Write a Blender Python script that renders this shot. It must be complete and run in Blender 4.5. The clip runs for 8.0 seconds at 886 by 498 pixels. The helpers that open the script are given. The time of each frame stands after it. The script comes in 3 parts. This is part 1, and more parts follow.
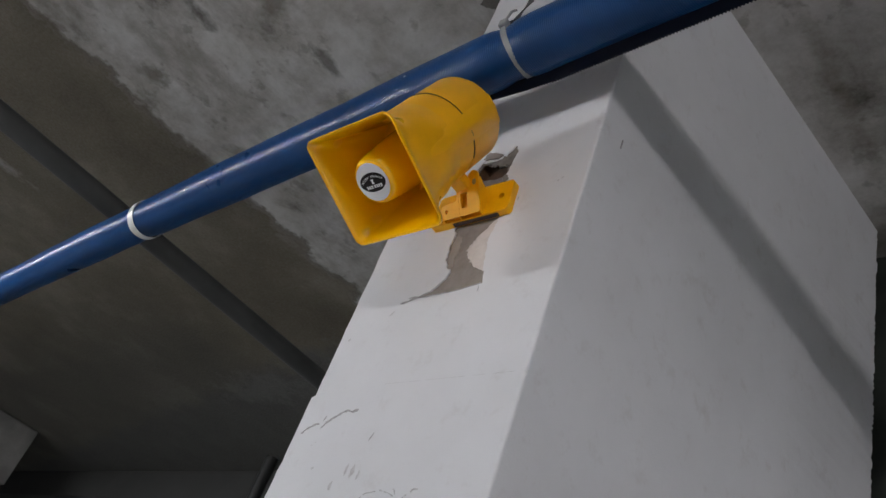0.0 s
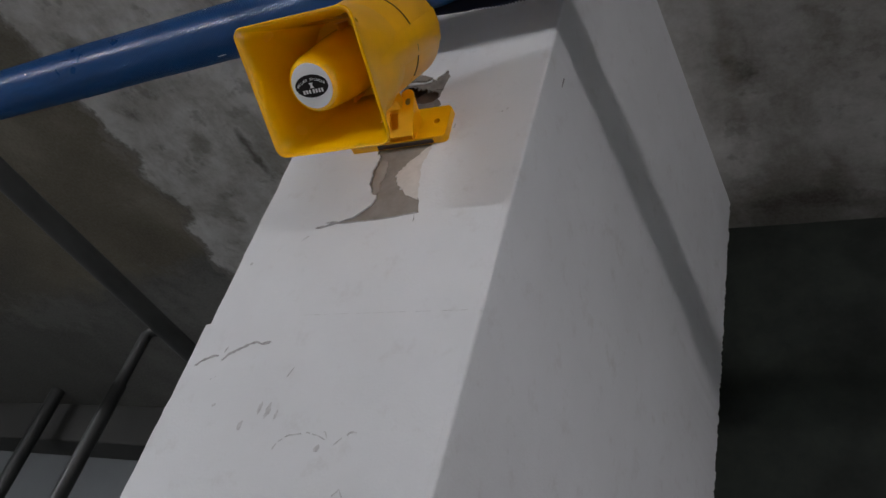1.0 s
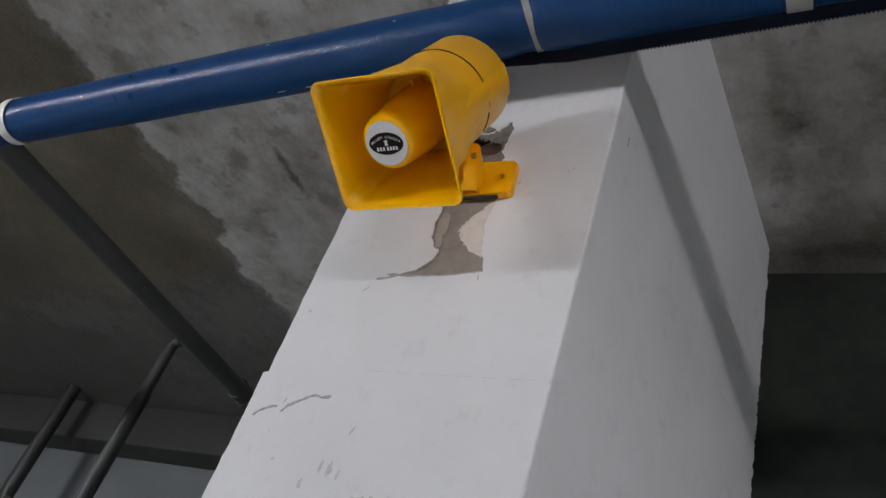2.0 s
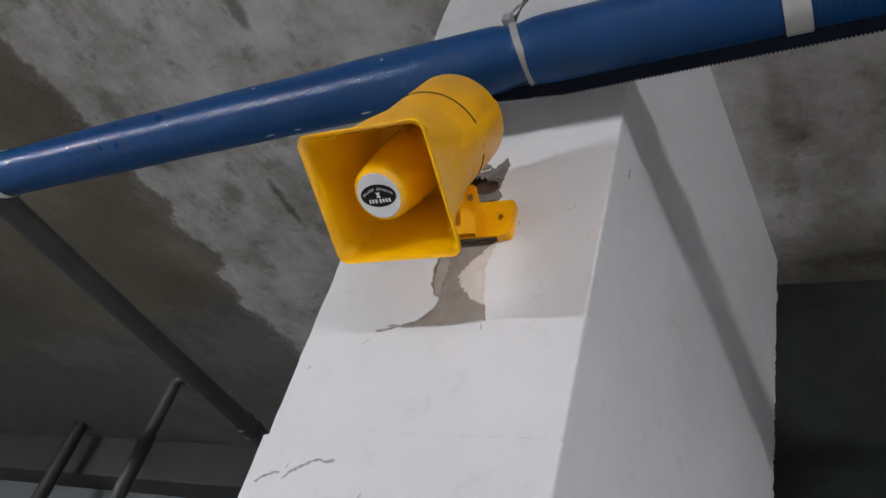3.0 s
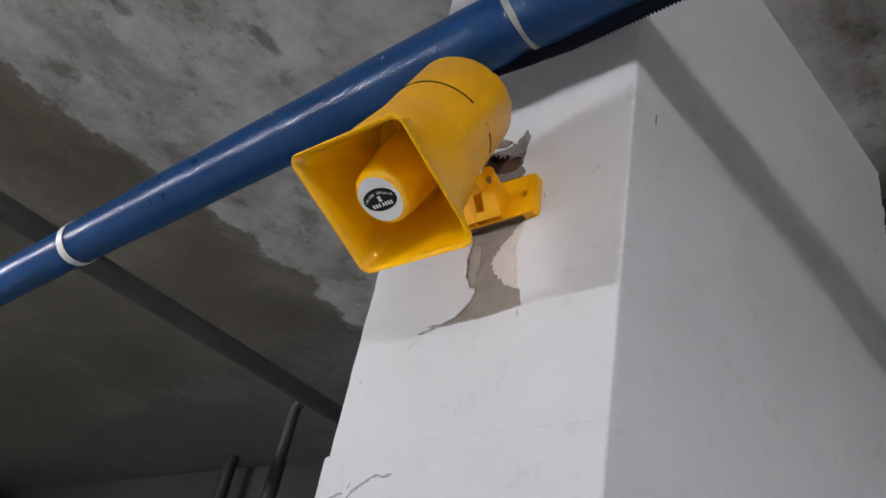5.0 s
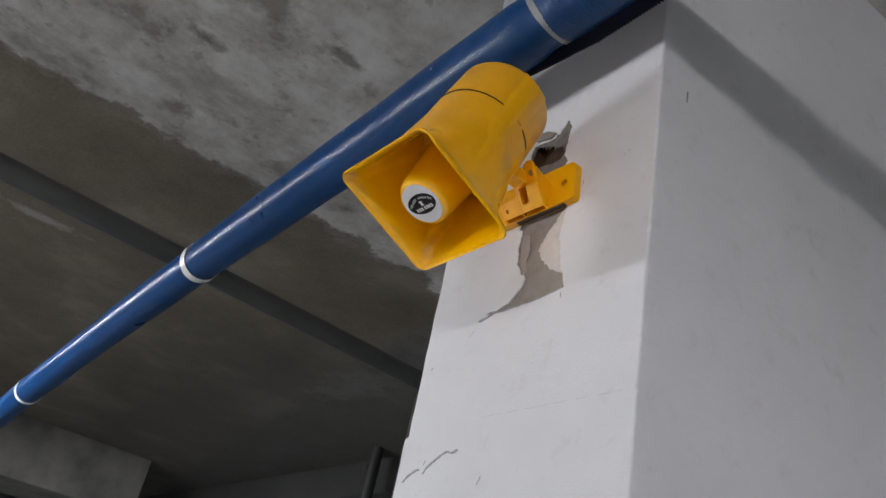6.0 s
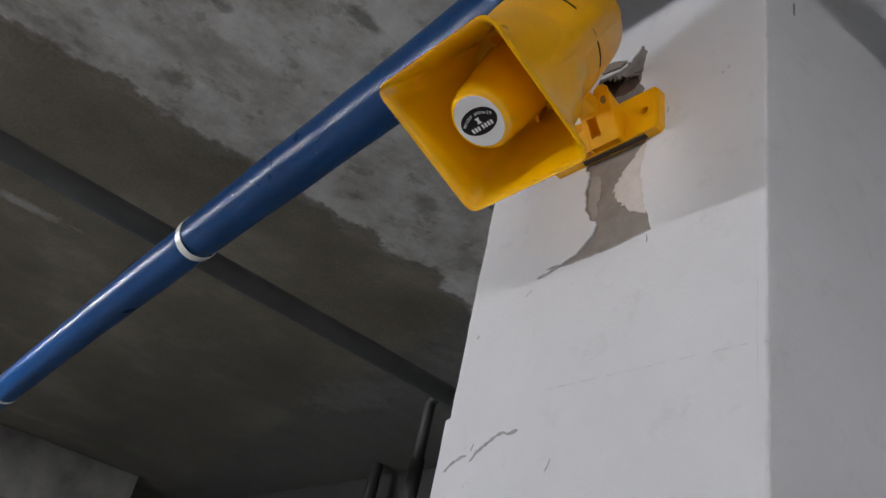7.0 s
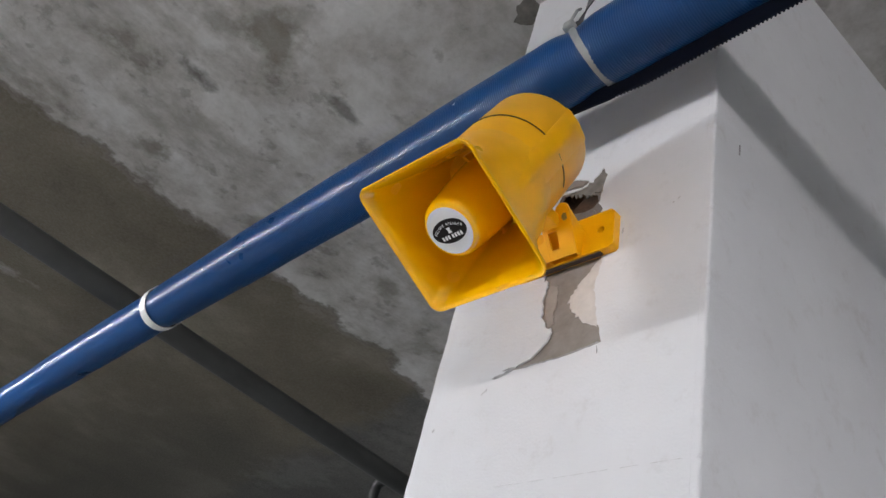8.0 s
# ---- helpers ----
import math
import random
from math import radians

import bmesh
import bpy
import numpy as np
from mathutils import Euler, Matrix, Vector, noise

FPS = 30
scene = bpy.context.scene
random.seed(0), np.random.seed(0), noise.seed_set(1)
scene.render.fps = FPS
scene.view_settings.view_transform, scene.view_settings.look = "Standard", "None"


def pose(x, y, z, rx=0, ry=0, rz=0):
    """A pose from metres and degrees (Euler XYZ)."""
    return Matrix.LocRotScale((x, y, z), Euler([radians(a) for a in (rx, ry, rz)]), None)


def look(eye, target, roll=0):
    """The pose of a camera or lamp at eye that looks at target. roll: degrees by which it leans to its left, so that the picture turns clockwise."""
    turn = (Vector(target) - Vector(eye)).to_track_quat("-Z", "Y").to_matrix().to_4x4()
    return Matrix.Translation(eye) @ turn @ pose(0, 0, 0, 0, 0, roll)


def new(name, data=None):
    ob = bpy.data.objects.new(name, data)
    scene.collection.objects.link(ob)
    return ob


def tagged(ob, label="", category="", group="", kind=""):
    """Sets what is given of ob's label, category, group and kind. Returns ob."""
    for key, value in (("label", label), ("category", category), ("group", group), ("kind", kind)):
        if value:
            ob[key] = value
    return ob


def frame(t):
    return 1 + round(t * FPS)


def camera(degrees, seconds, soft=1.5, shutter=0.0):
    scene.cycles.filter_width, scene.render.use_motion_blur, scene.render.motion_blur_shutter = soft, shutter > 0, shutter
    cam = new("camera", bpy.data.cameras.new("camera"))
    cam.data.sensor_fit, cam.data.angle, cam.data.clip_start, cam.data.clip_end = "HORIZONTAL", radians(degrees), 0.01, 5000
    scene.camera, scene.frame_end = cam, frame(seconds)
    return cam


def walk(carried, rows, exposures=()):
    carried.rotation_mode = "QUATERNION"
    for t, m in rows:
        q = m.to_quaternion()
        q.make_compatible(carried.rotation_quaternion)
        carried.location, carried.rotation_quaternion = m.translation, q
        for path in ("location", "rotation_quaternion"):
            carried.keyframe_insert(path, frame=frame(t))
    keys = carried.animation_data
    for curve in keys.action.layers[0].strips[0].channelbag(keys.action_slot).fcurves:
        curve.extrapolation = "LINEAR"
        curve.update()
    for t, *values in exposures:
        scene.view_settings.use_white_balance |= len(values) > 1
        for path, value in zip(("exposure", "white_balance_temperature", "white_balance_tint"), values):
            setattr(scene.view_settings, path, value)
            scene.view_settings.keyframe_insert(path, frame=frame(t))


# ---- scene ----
cam = camera(56.3, 8.0)
PATH = [
    (0, (1.009, -0.671, 1.349), (-0.289, 0.347, 2.48), 22.5),
    (0.5, (0.909, -0.666, 1.35), (-0.221, 0.531, 2.485), 22.8),
    (1, (0.79, -0.691, 1.336), (-0.118, 0.653, 2.506), 17.5),
    (1.5, (0.73, -0.755, 1.354), (-0.195, 0.576, 2.526), 20.2),
    (1.7, (0.728, -0.763, 1.364), (-0.199, 0.575, 2.527), 21.0),
    (2.8, (0.717, -0.763, 1.419), (-0.213, 0.535, 2.624), 19.6),
    (3, (0.715, -0.77, 1.442), (-0.217, 0.549, 2.622), 18.2),
    (3.5, (0.722, -0.786, 1.498), (-0.192, 0.524, 2.701), 11.4),
    (4, (0.677, -0.752, 1.515), (-0.268, 0.572, 2.678), 11.0),
    (4.2, (0.68, -0.737, 1.509), (-0.302, 0.58, 2.651), 10.8),
    (5.3, (0.877, -0.672, 1.495), (-0.388, 0.455, 2.556), 13.1),
    (5.5, (0.923, -0.668, 1.486), (-0.396, 0.415, 2.528), 13.0),
    (6, (0.946, -0.663, 1.483), (-0.483, 0.318, 2.48), 12.7),
    (6.5, (0.842, -0.605, 1.493), (-0.574, 0.374, 2.51), 13.3),
    (7, (0.729, -0.567, 1.489), (-0.675, 0.397, 2.538), 13.6),
    (7.5, (0.723, -0.584, 1.485), (-0.645, 0.332, 2.62), 15.7),
    (8, (0.771, -0.618, 1.472), (-0.507, 0.319, 2.692), 16.9),
]
EXPOSURES = [(0.0, -0.41), (0.5, -0.60), (1.0, -0.70), (1.5, -0.80), (1.7, -0.62), (3.0, -0.07), (3.5, 0.06), (4.0, 0.10), (5.5, -0.15), (6.0, -0.18), (6.5, -0.29), (7.0, -0.39), (7.5, -0.13), (8.0, 0.15)]
walk(cam, [(t, look(eye, target, roll)) for t, eye, target, roll in PATH], EXPOSURES)

# ---- light: unseen suspended tube lamps, some set by the shadows, some added as fill ----
world = bpy.data.worlds.new("world")
scene.world = world
world.use_nodes = True
world.node_tree.nodes["Background"].inputs[0].default_value = (0.9, 0.95, 1.0, 1)
world.node_tree.nodes["Background"].inputs[1].default_value = 0.02

LAMPS = [  # x, y, z, strength of the tube, colour, height of the reflector's lip
    (1.5, -3.1, 2.64, 170.0, (1.0, 0.935, 0.92)),
    (4.1, -3.1, 2.64, 410.0, (0.99, 0.945, 0.97)),
    # far row of four, added as fill for the general brightness
    (-6.2, -8.0, 2.52, 150.0, (0.92, 0.93, 1.0)),
    (-2.3, -8.0, 2.52, 150.0, (0.92, 0.93, 1.0)),
    (1.6, -8.0, 2.52, 150.0, (0.92, 0.93, 1.0)),
    (4.9, -8.0, 2.52, 150.0, (0.92, 0.93, 1.0)),
    (-2.9, -2.0, 2.16, 1080.0, (0.94, 0.955, 1.0), 0.020),
    # added to brighten the lower right face of the column
    (5.0, -2.0, 2.36, 860.0, (0.97, 0.955, 1.0), -0.016),
]


# ---- materials ----
def shader(name, rough=0.6, metal=0.0):
    m = bpy.data.materials.new(name)
    m.use_nodes = True
    b = m.node_tree.nodes["Principled BSDF"]
    b.inputs["Roughness"].default_value = rough
    b.inputs["Metallic"].default_value = metal
    return m, m.node_tree.nodes, m.node_tree.links, b


def noise_tex(n, l, scale, detail=4, rough=0.6, stretch=None, dist=0.0):
    c = n.new("ShaderNodeTexCoord")
    t = n.new("ShaderNodeTexNoise")
    t.inputs["Scale"].default_value = scale
    t.inputs["Detail"].default_value = detail
    t.inputs["Roughness"].default_value = rough
    t.inputs["Distortion"].default_value = dist
    if stretch:
        mp = n.new("ShaderNodeMapping")
        mp.inputs["Scale"].default_value = stretch
        l.new(c.outputs["Object"], mp.inputs[0])
        l.new(mp.outputs[0], t.inputs["Vector"])
    else:
        l.new(c.outputs["Object"], t.inputs["Vector"])
    return t.outputs["Fac"]


def ramp(n, l, fac, stops):
    r = n.new("ShaderNodeValToRGB")
    e = r.color_ramp.elements
    for i, (p, c) in enumerate(stops):
        k = e[i] if i < 2 else e.new(p)
        k.position, k.color = p, (*c, 1) if len(c) == 3 else c
    l.new(fac, r.inputs[0])
    return r.outputs[0]


def mix(n, l, fac, a, b, kind="MIX"):
    m = n.new("ShaderNodeMix")
    m.data_type, m.blend_type = "RGBA", kind
    for sock, v in ((m.inputs[0], fac), (m.inputs[6], a), (m.inputs[7], b)):
        if hasattr(v, "links"):
            l.new(v, sock)
        elif isinstance(v, (int, float)):
            sock.default_value = v
        else:
            sock.default_value = (*v, 1)
    return m.outputs[2]


def calc(n, l, op, a, b=0.0, clamp=False):
    m = n.new("ShaderNodeMath")
    m.operation, m.use_clamp = op, clamp
    for sock, v in zip(m.inputs, (a, b)):
        if hasattr(v, "links"):
            l.new(v, sock)
        else:
            sock.default_value = v
    return m.outputs[0]


def bump(n, l, b, height, strength=0.2, dist=0.002):
    u = n.new("ShaderNodeBump")
    u.inputs["Strength"].default_value = strength
    u.inputs["Distance"].default_value = dist
    l.new(height, u.inputs["Height"])
    l.new(u.outputs[0], b.inputs["Normal"])


def plain(name, col, rough=0.5, metal=0.0, vary=0.12, scale=30, grain=400, relief=0.08, coat=0.0):
    """A material with soft stains, fine grain and slight relief."""
    m, n, l, b = shader(name, rough, metal)
    dark = tuple(c * (1 - vary) for c in col)
    light = tuple(min(1, c * (1 + vary)) for c in col)
    big = noise_tex(n, l, scale)
    fine = noise_tex(n, l, grain, 2)
    c1 = ramp(n, l, big, [(0.3, dark), (0.7, light)])
    l.new(mix(n, l, 0.12, c1, ramp(n, l, fine, [(0.3, dark), (0.7, light)])), b.inputs["Base Color"])
    l.new(calc(n, l, "MULTIPLY_ADD", big, rough * 0.5, False), b.inputs["Roughness"])
    for node in n:
        if node.type == "MATH" and node.operation == "MULTIPLY_ADD":
            node.inputs[2].default_value = rough * 0.75
    b.inputs["Coat Weight"].default_value = coat
    b.inputs["Coat Roughness"].default_value = 0.12
    bump(n, l, b, fine, relief, 0.001)
    return m


def dull(m, level):
    m.node_tree.nodes["Principled BSDF"].inputs["Specular IOR Level"].default_value = level
    return m


def paint_white():
    """Emulsion on plaster: faint roller texture, grime smudges."""
    m, n, l, b = shader("white_wall_paint", 0.75)
    big = noise_tex(n, l, 3.0, 5)
    mid = noise_tex(n, l, 22, 5, 0.7)
    fine = noise_tex(n, l, 260, 3)
    base = ramp(n, l, big, [(0.3, (0.665, 0.675, 0.70)), (0.7, (0.745, 0.76, 0.79))])
    smudge = ramp(n, l, mid, [(0.56, (0, 0, 0)), (0.76, (1, 1, 1))])
    l.new(mix(n, l, calc(n, l, "MULTIPLY", smudge, 0.30), base, (0.42, 0.39, 0.37)), b.inputs["Base Color"])
    wavy = noise_tex(n, l, 9, 3)
    bump(n, l, b, mix(n, l, 0.45, wavy, mix(n, l, 0.5, mid, fine)), 0.45, 0.004)
    return m


BROWN, SOOT, LIME, ASH = (0.17, 0.145, 0.105), (0.07, 0.058, 0.042), (0.42, 0.40, 0.37), (0.20, 0.193, 0.18)
STAINS = [  # centre, half widths, weight, colour of each water stain
    (-0.56, -0.28, 0.10, 0.10, 0.75, BROWN), (-0.63, -0.36, 0.06, 0.10, 0.6, BROWN), (-0.46, -0.27, 0.08, 0.05, 0.5, BROWN),
    (-0.82, -0.33, 0.028, 0.075, 0.75, SOOT), (-0.575, -0.03, 0.024, 0.075, 0.7, SOOT), (-1.165, -0.25, 0.07, 0.06, 0.75, BROWN),
    (-1.005, 0.53, 0.05, 0.09, 0.6, BROWN), (-0.845, 0.58, 0.022, 0.12, 0.8, SOOT), (-1.165, 0.13, 0.07, 0.06, 0.6, BROWN),
    (0.66, 1.0, 0.16, 0.045, 0.85, SOOT), (0.54, 0.5, 0.03, 0.4, 0.4, BROWN), (-2.31, -0.30, 0.045, 0.20, 0.75, LIME),
    (-1.28, -0.62, 0.05, 0.12, 0.6, BROWN), (-1.12, 0.82, 0.07, 0.12, 0.5, BROWN),
    (-1.52, 1.34, 0.36, 0.27, 0.6, ASH), (-2.55, 1.36, 0.42, 0.16, 0.4, ASH),
]


def concrete_ceiling():
    """Cast concrete soffit: pale lime bloom towards the column, brown water stains further off, far dimness toned in.
    """
    m, n, l, b = shader("stained_concrete", 0.85)
    c = n.new("ShaderNodeTexCoord")
    s = n.new("ShaderNodeSeparateXYZ")
    l.new(c.outputs["Object"], s.inputs[0])
    x, y = s.outputs[0], s.outputs[1]
    wob = calc(n, l, "MULTIPLY", calc(n, l, "SUBTRACT", noise_tex(n, l, 4.2, 6, 0.68), 0.5), 0.34)
    big = noise_tex(n, l, 1.7, 6, 0.65)
    mid = noise_tex(n, l, 4.6, 7, 0.66, dist=0.12)
    streak = noise_tex(n, l, 2.4, 6, 0.66, (1.0, 0.5, 1))
    spots = noise_tex(n, l, 13, 4, 0.6)
    fine = noise_tex(n, l, 90, 4, 0.7)
    # pale bloom with dark blotches
    pale = ramp(n, l, mid, [(0.30, (0.15, 0.133, 0.112)), (0.41, (0.44, 0.415, 0.385)), (0.56, (0.65, 0.63, 0.61)), (0.72, (0.80, 0.785, 0.77))])
    pale = mix(n, l, calc(n, l, "MULTIPLY", ramp(n, l, streak, [(0.53, (0, 0, 0)), (0.63, (1, 1, 1))]), 0.58), pale, (0.22, 0.195, 0.155))
    pale = mix(n, l, calc(n, l, "MULTIPLY", ramp(n, l, spots, [(0.59, (0, 0, 0)), (0.67, (1, 1, 1))]), 0.45), pale, (0.17, 0.15, 0.125))
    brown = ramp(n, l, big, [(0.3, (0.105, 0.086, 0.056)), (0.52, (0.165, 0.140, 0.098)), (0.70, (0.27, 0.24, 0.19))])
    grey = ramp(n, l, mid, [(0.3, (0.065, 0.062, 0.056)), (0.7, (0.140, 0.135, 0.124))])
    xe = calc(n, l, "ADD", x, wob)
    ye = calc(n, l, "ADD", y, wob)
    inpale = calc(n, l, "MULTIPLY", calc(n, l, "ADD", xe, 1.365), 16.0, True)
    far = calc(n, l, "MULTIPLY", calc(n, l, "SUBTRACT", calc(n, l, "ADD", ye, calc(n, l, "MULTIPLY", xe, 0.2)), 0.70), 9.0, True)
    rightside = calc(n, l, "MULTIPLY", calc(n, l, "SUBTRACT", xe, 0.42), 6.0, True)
    # far end goes to a darker grey, its dimness put into the colour
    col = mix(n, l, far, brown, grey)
    # far left darkened in the colour, where little light arrives
    far_dim = calc(n, l, "MULTIPLY", calc(n, l, "MULTIPLY", calc(n, l, "SUBTRACT", -2.15, xe), 2.2, True), calc(n, l, "MULTIPLY", calc(n, l, "SUBTRACT", ye, 0.35), 1.6, True))
    col = mix(n, l, calc(n, l, "MULTIPLY", far_dim, 0.65), col, (0.045, 0.043, 0.036))
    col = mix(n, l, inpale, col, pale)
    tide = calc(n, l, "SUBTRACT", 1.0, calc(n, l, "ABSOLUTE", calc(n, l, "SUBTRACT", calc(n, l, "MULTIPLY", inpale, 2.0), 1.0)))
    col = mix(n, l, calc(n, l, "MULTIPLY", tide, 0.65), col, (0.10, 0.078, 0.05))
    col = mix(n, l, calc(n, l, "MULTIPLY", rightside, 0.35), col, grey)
    ragged = calc(n, l, "MULTIPLY", calc(n, l, "SUBTRACT", noise_tex(n, l, 14, 4, 0.62), 0.5), 2.3)
    for cx, cy, rx, ry, weight, tint in STAINS:
        u = calc(n, l, "MULTIPLY", calc(n, l, "SUBTRACT", x, cx), 1 / rx)
        w = calc(n, l, "MULTIPLY", calc(n, l, "SUBTRACT", y, cy), 1 / ry)
        d = calc(n, l, "SQRT", calc(n, l, "ADD", calc(n, l, "MULTIPLY", u, u), calc(n, l, "MULTIPLY", w, w)))
        edge = calc(n, l, "ADD", calc(n, l, "SUBTRACT", 1.0, d), ragged)
        col = mix(n, l, calc(n, l, "MULTIPLY", calc(n, l, "MULTIPLY", edge, 1.4, True), weight), col, tint)
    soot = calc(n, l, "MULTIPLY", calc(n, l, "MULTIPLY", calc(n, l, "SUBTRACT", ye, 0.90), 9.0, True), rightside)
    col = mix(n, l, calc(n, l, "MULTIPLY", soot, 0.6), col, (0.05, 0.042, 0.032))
    l.new(mix(n, l, 0.10, col, ramp(n, l, fine, [(0.3, (0.02, 0.02, 0.02)), (0.7, (0.6, 0.6, 0.6))])), b.inputs["Base Color"])
    bump(n, l, b, mix(n, l, 0.4, mid, fine), 0.4, 0.004)
    return m


def grimy(m):
    """Brownish grime in blotches over what the material has."""
    n, l = m.node_tree.nodes, m.node_tree.links
    b = n["Principled BSDF"]
    was = b.inputs["Base Color"].links[0].from_socket
    spots = ramp(n, l, noise_tex(n, l, 26, 6, 0.75), [(0.60, (0, 0, 0)), (0.78, (1, 1, 1))])
    l.new(mix(n, l, calc(n, l, "MULTIPLY", spots, 0.07), was, (0.30, 0.17, 0.03)), b.inputs["Base Color"])
    return m


def vinyl():
    """Glossy blue vinyl with fine ribs across the sleeve."""
    m, n, l, b = shader("blue_vinyl", 0.26)
    big = noise_tex(n, l, 9, 4)
    l.new(ramp(n, l, big, [(0.25, (0.003, 0.044, 0.152)), (0.75, (0.004, 0.056, 0.192))]), b.inputs["Base Color"])
    l.new(calc(n, l, "ADD", calc(n, l, "MULTIPLY", big, 0.08), 0.25), b.inputs["Roughness"])
    c = n.new("ShaderNodeTexCoord")
    w = n.new("ShaderNodeTexWave")
    w.bands_direction = "X"
    w.inputs["Scale"].default_value = 88
    w.inputs["Distortion"].default_value = 0.4
    l.new(c.outputs["Object"], w.inputs["Vector"])
    bump(n, l, b, mix(n, l, 0.35, w.outputs["Fac"], noise_tex(n, l, 55, 3)), 0.6, 0.0008)
    return dull(m, 0.32)


WHITE = paint_white()
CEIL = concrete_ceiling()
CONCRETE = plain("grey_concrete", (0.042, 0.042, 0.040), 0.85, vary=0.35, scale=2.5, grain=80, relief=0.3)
BEAM = plain("pale_concrete", (0.17, 0.165, 0.155), 0.85, vary=0.45, scale=3.0, grain=80, relief=0.3)
WALLGREY = plain("grey_painted_wall", (0.12, 0.128, 0.134), 0.7, vary=0.15, scale=2.0, grain=90, relief=0.2)
# near-black green: the unlit space by the column is put into this colour
UNLITWALL = dull(plain("unlit_space_wall", (0.023, 0.028, 0.0245), 0.85, vary=0.55, scale=7.0, grain=60, relief=0.3), 0.3)
FLOOR = plain("painted_floor", (0.42, 0.425, 0.415), 0.5, vary=0.2, scale=1.5, grain=50, relief=0.1)
YELLOW = plain("dull_yellow_plastic", (0.94, 0.458, 0.003), 0.34, vary=0.08, scale=18, grain=600, relief=0.04)
YELLOW = dull(grimy(YELLOW), 0.36)
GLOSSY = dull(plain("yellow_plastic", (1.0, 0.505, 0.001), 0.035, vary=0.04, scale=18, grain=300, relief=0.0), 0.85)
BLUE = vinyl()
NAVY = dull(plain("dark_blue_vinyl", (0.004, 0.007, 0.020), 0.6, vary=0.2, scale=20), 0.15)
TAPE = plain("white_tape", (0.72, 0.72, 0.70), 0.4, vary=0.08, scale=40)
# the same tape, darkened for the weaker light on the broad band
DIMTAPE = plain("shaded_tape", (0.50, 0.50, 0.485), 0.5, vary=0.12, scale=40)
TIE = plain("clear_nylon", (0.32, 0.335, 0.34), 0.4, vary=0.1, scale=60)
GREYPIPE = plain("grey_pvc", (0.050, 0.052, 0.050), 0.5, vary=0.3, scale=5, grain=90)
DARKPIPE = plain("dark_grey_pvc", (0.020, 0.021, 0.020), 0.55, vary=0.3, scale=5, grain=90)
STRAP = plain("grey_strap", (0.07, 0.07, 0.075), 0.5, vary=0.3, scale=60)
DARKSCREW = plain("rusted_steel", (0.09, 0.06, 0.04), 0.6, 0.4, vary=0.3)
SCREW = plain("dull_steel", (0.35, 0.33, 0.30), 0.4, 0.9, vary=0.2)
PLASTER = plain("bare_plaster", (0.27, 0.242, 0.22), 0.9, vary=0.28, scale=24, grain=220, relief=0.35)
CAVITY = plain("broken_plaster", (0.085, 0.050, 0.030), 0.95, vary=0.5, scale=60, grain=300, relief=0.5)
TANPAPER = plain("torn_paper", (0.62, 0.59, 0.57), 0.85, vary=0.12, scale=40)
PALETAN = plain("tan_paper", (0.37, 0.335, 0.305), 0.9, vary=0.15, scale=40, grain=220)
GREYTAN = plain("brown_paper", (0.25, 0.222, 0.195), 0.9, vary=0.15, scale=40, grain=220)
GREYCHIP = plain("grey_filler", (0.18, 0.165, 0.15), 0.9, vary=0.35, scale=50, grain=300, relief=0.4)
STICKER = plain("white_sticker", (0.78, 0.77, 0.76), 0.35, vary=0.03)
INK = dull(plain("black_ink", (0.010, 0.007, 0.006), 0.6, vary=0.1), 0.2)
GAP = plain("hollow_shade", (0.055, 0.038, 0.03), 0.9)
BLACK = plain("black_line", (0.02, 0.014, 0.01), 0.7)
SMUDGE = plain("faint_scuff", (0.52, 0.52, 0.535), 0.8, vary=0.25, scale=120)
FAINT = plain("hairline_shade", (0.57, 0.575, 0.59), 0.8, vary=0.25, scale=120)
PENCIL = plain("grey_scuff", (0.38, 0.38, 0.39), 0.8, vary=0.35, scale=80)


def glow(strength, colour):
    m, n, l, b = shader("lit_tube", 0.4)
    b.inputs["Base Color"].default_value = (0.8, 0.8, 0.8, 1)
    b.inputs["Emission Color"].default_value = (*colour, 1)
    b.inputs["Emission Strength"].default_value = strength
    return m


# ---- building helpers ----
def part(name, bm, material, parent=None, label="", smooth=None):
    """Links a bmesh as one mesh object, under parent if given. smooth: the angle in degrees below which edges are smooth."""
    bmesh.ops.recalc_face_normals(bm, faces=bm.faces)
    if smooth:
        for f in bm.faces:
            f.smooth = True
        for e in bm.edges:
            e.smooth = len(e.link_faces) == 2 and e.calc_face_angle(0) < radians(smooth)
    me = bpy.data.meshes.new(name)
    bm.to_mesh(me)
    bm.free()
    me.materials.append(material)
    ob = new(name, me)
    if parent:
        ob.parent = parent
        if parent.type == "EMPTY":
            ob.matrix_parent_inverse = parent.matrix_basis.inverted()
    if label:
        ob["label"] = label
    return ob


def thing(name, at, label, category, group="", kind=""):
    ob = new(name)
    ob.empty_display_size = 0.05
    ob.location = at
    return tagged(ob, label, category, group, kind)


def box(lo, hi, bevel=0.0, seg=2, bm=None):
    own = bmesh.new()
    r = bmesh.ops.create_cube(own, size=1)
    for v in own.verts:
        v.co = Vector([lo[i] + (v.co[i] + 0.5) * (hi[i] - lo[i]) for i in range(3)])
    if bevel:
        bmesh.ops.bevel(own, geom=own.edges[:], offset=bevel, segments=seg, affect="EDGES", profile=0.5)
    if bm is None:
        return own
    me = bpy.data.meshes.new("scrap")
    own.to_mesh(me)
    own.free()
    bm.from_mesh(me)
    bpy.data.meshes.remove(me)
    return bm


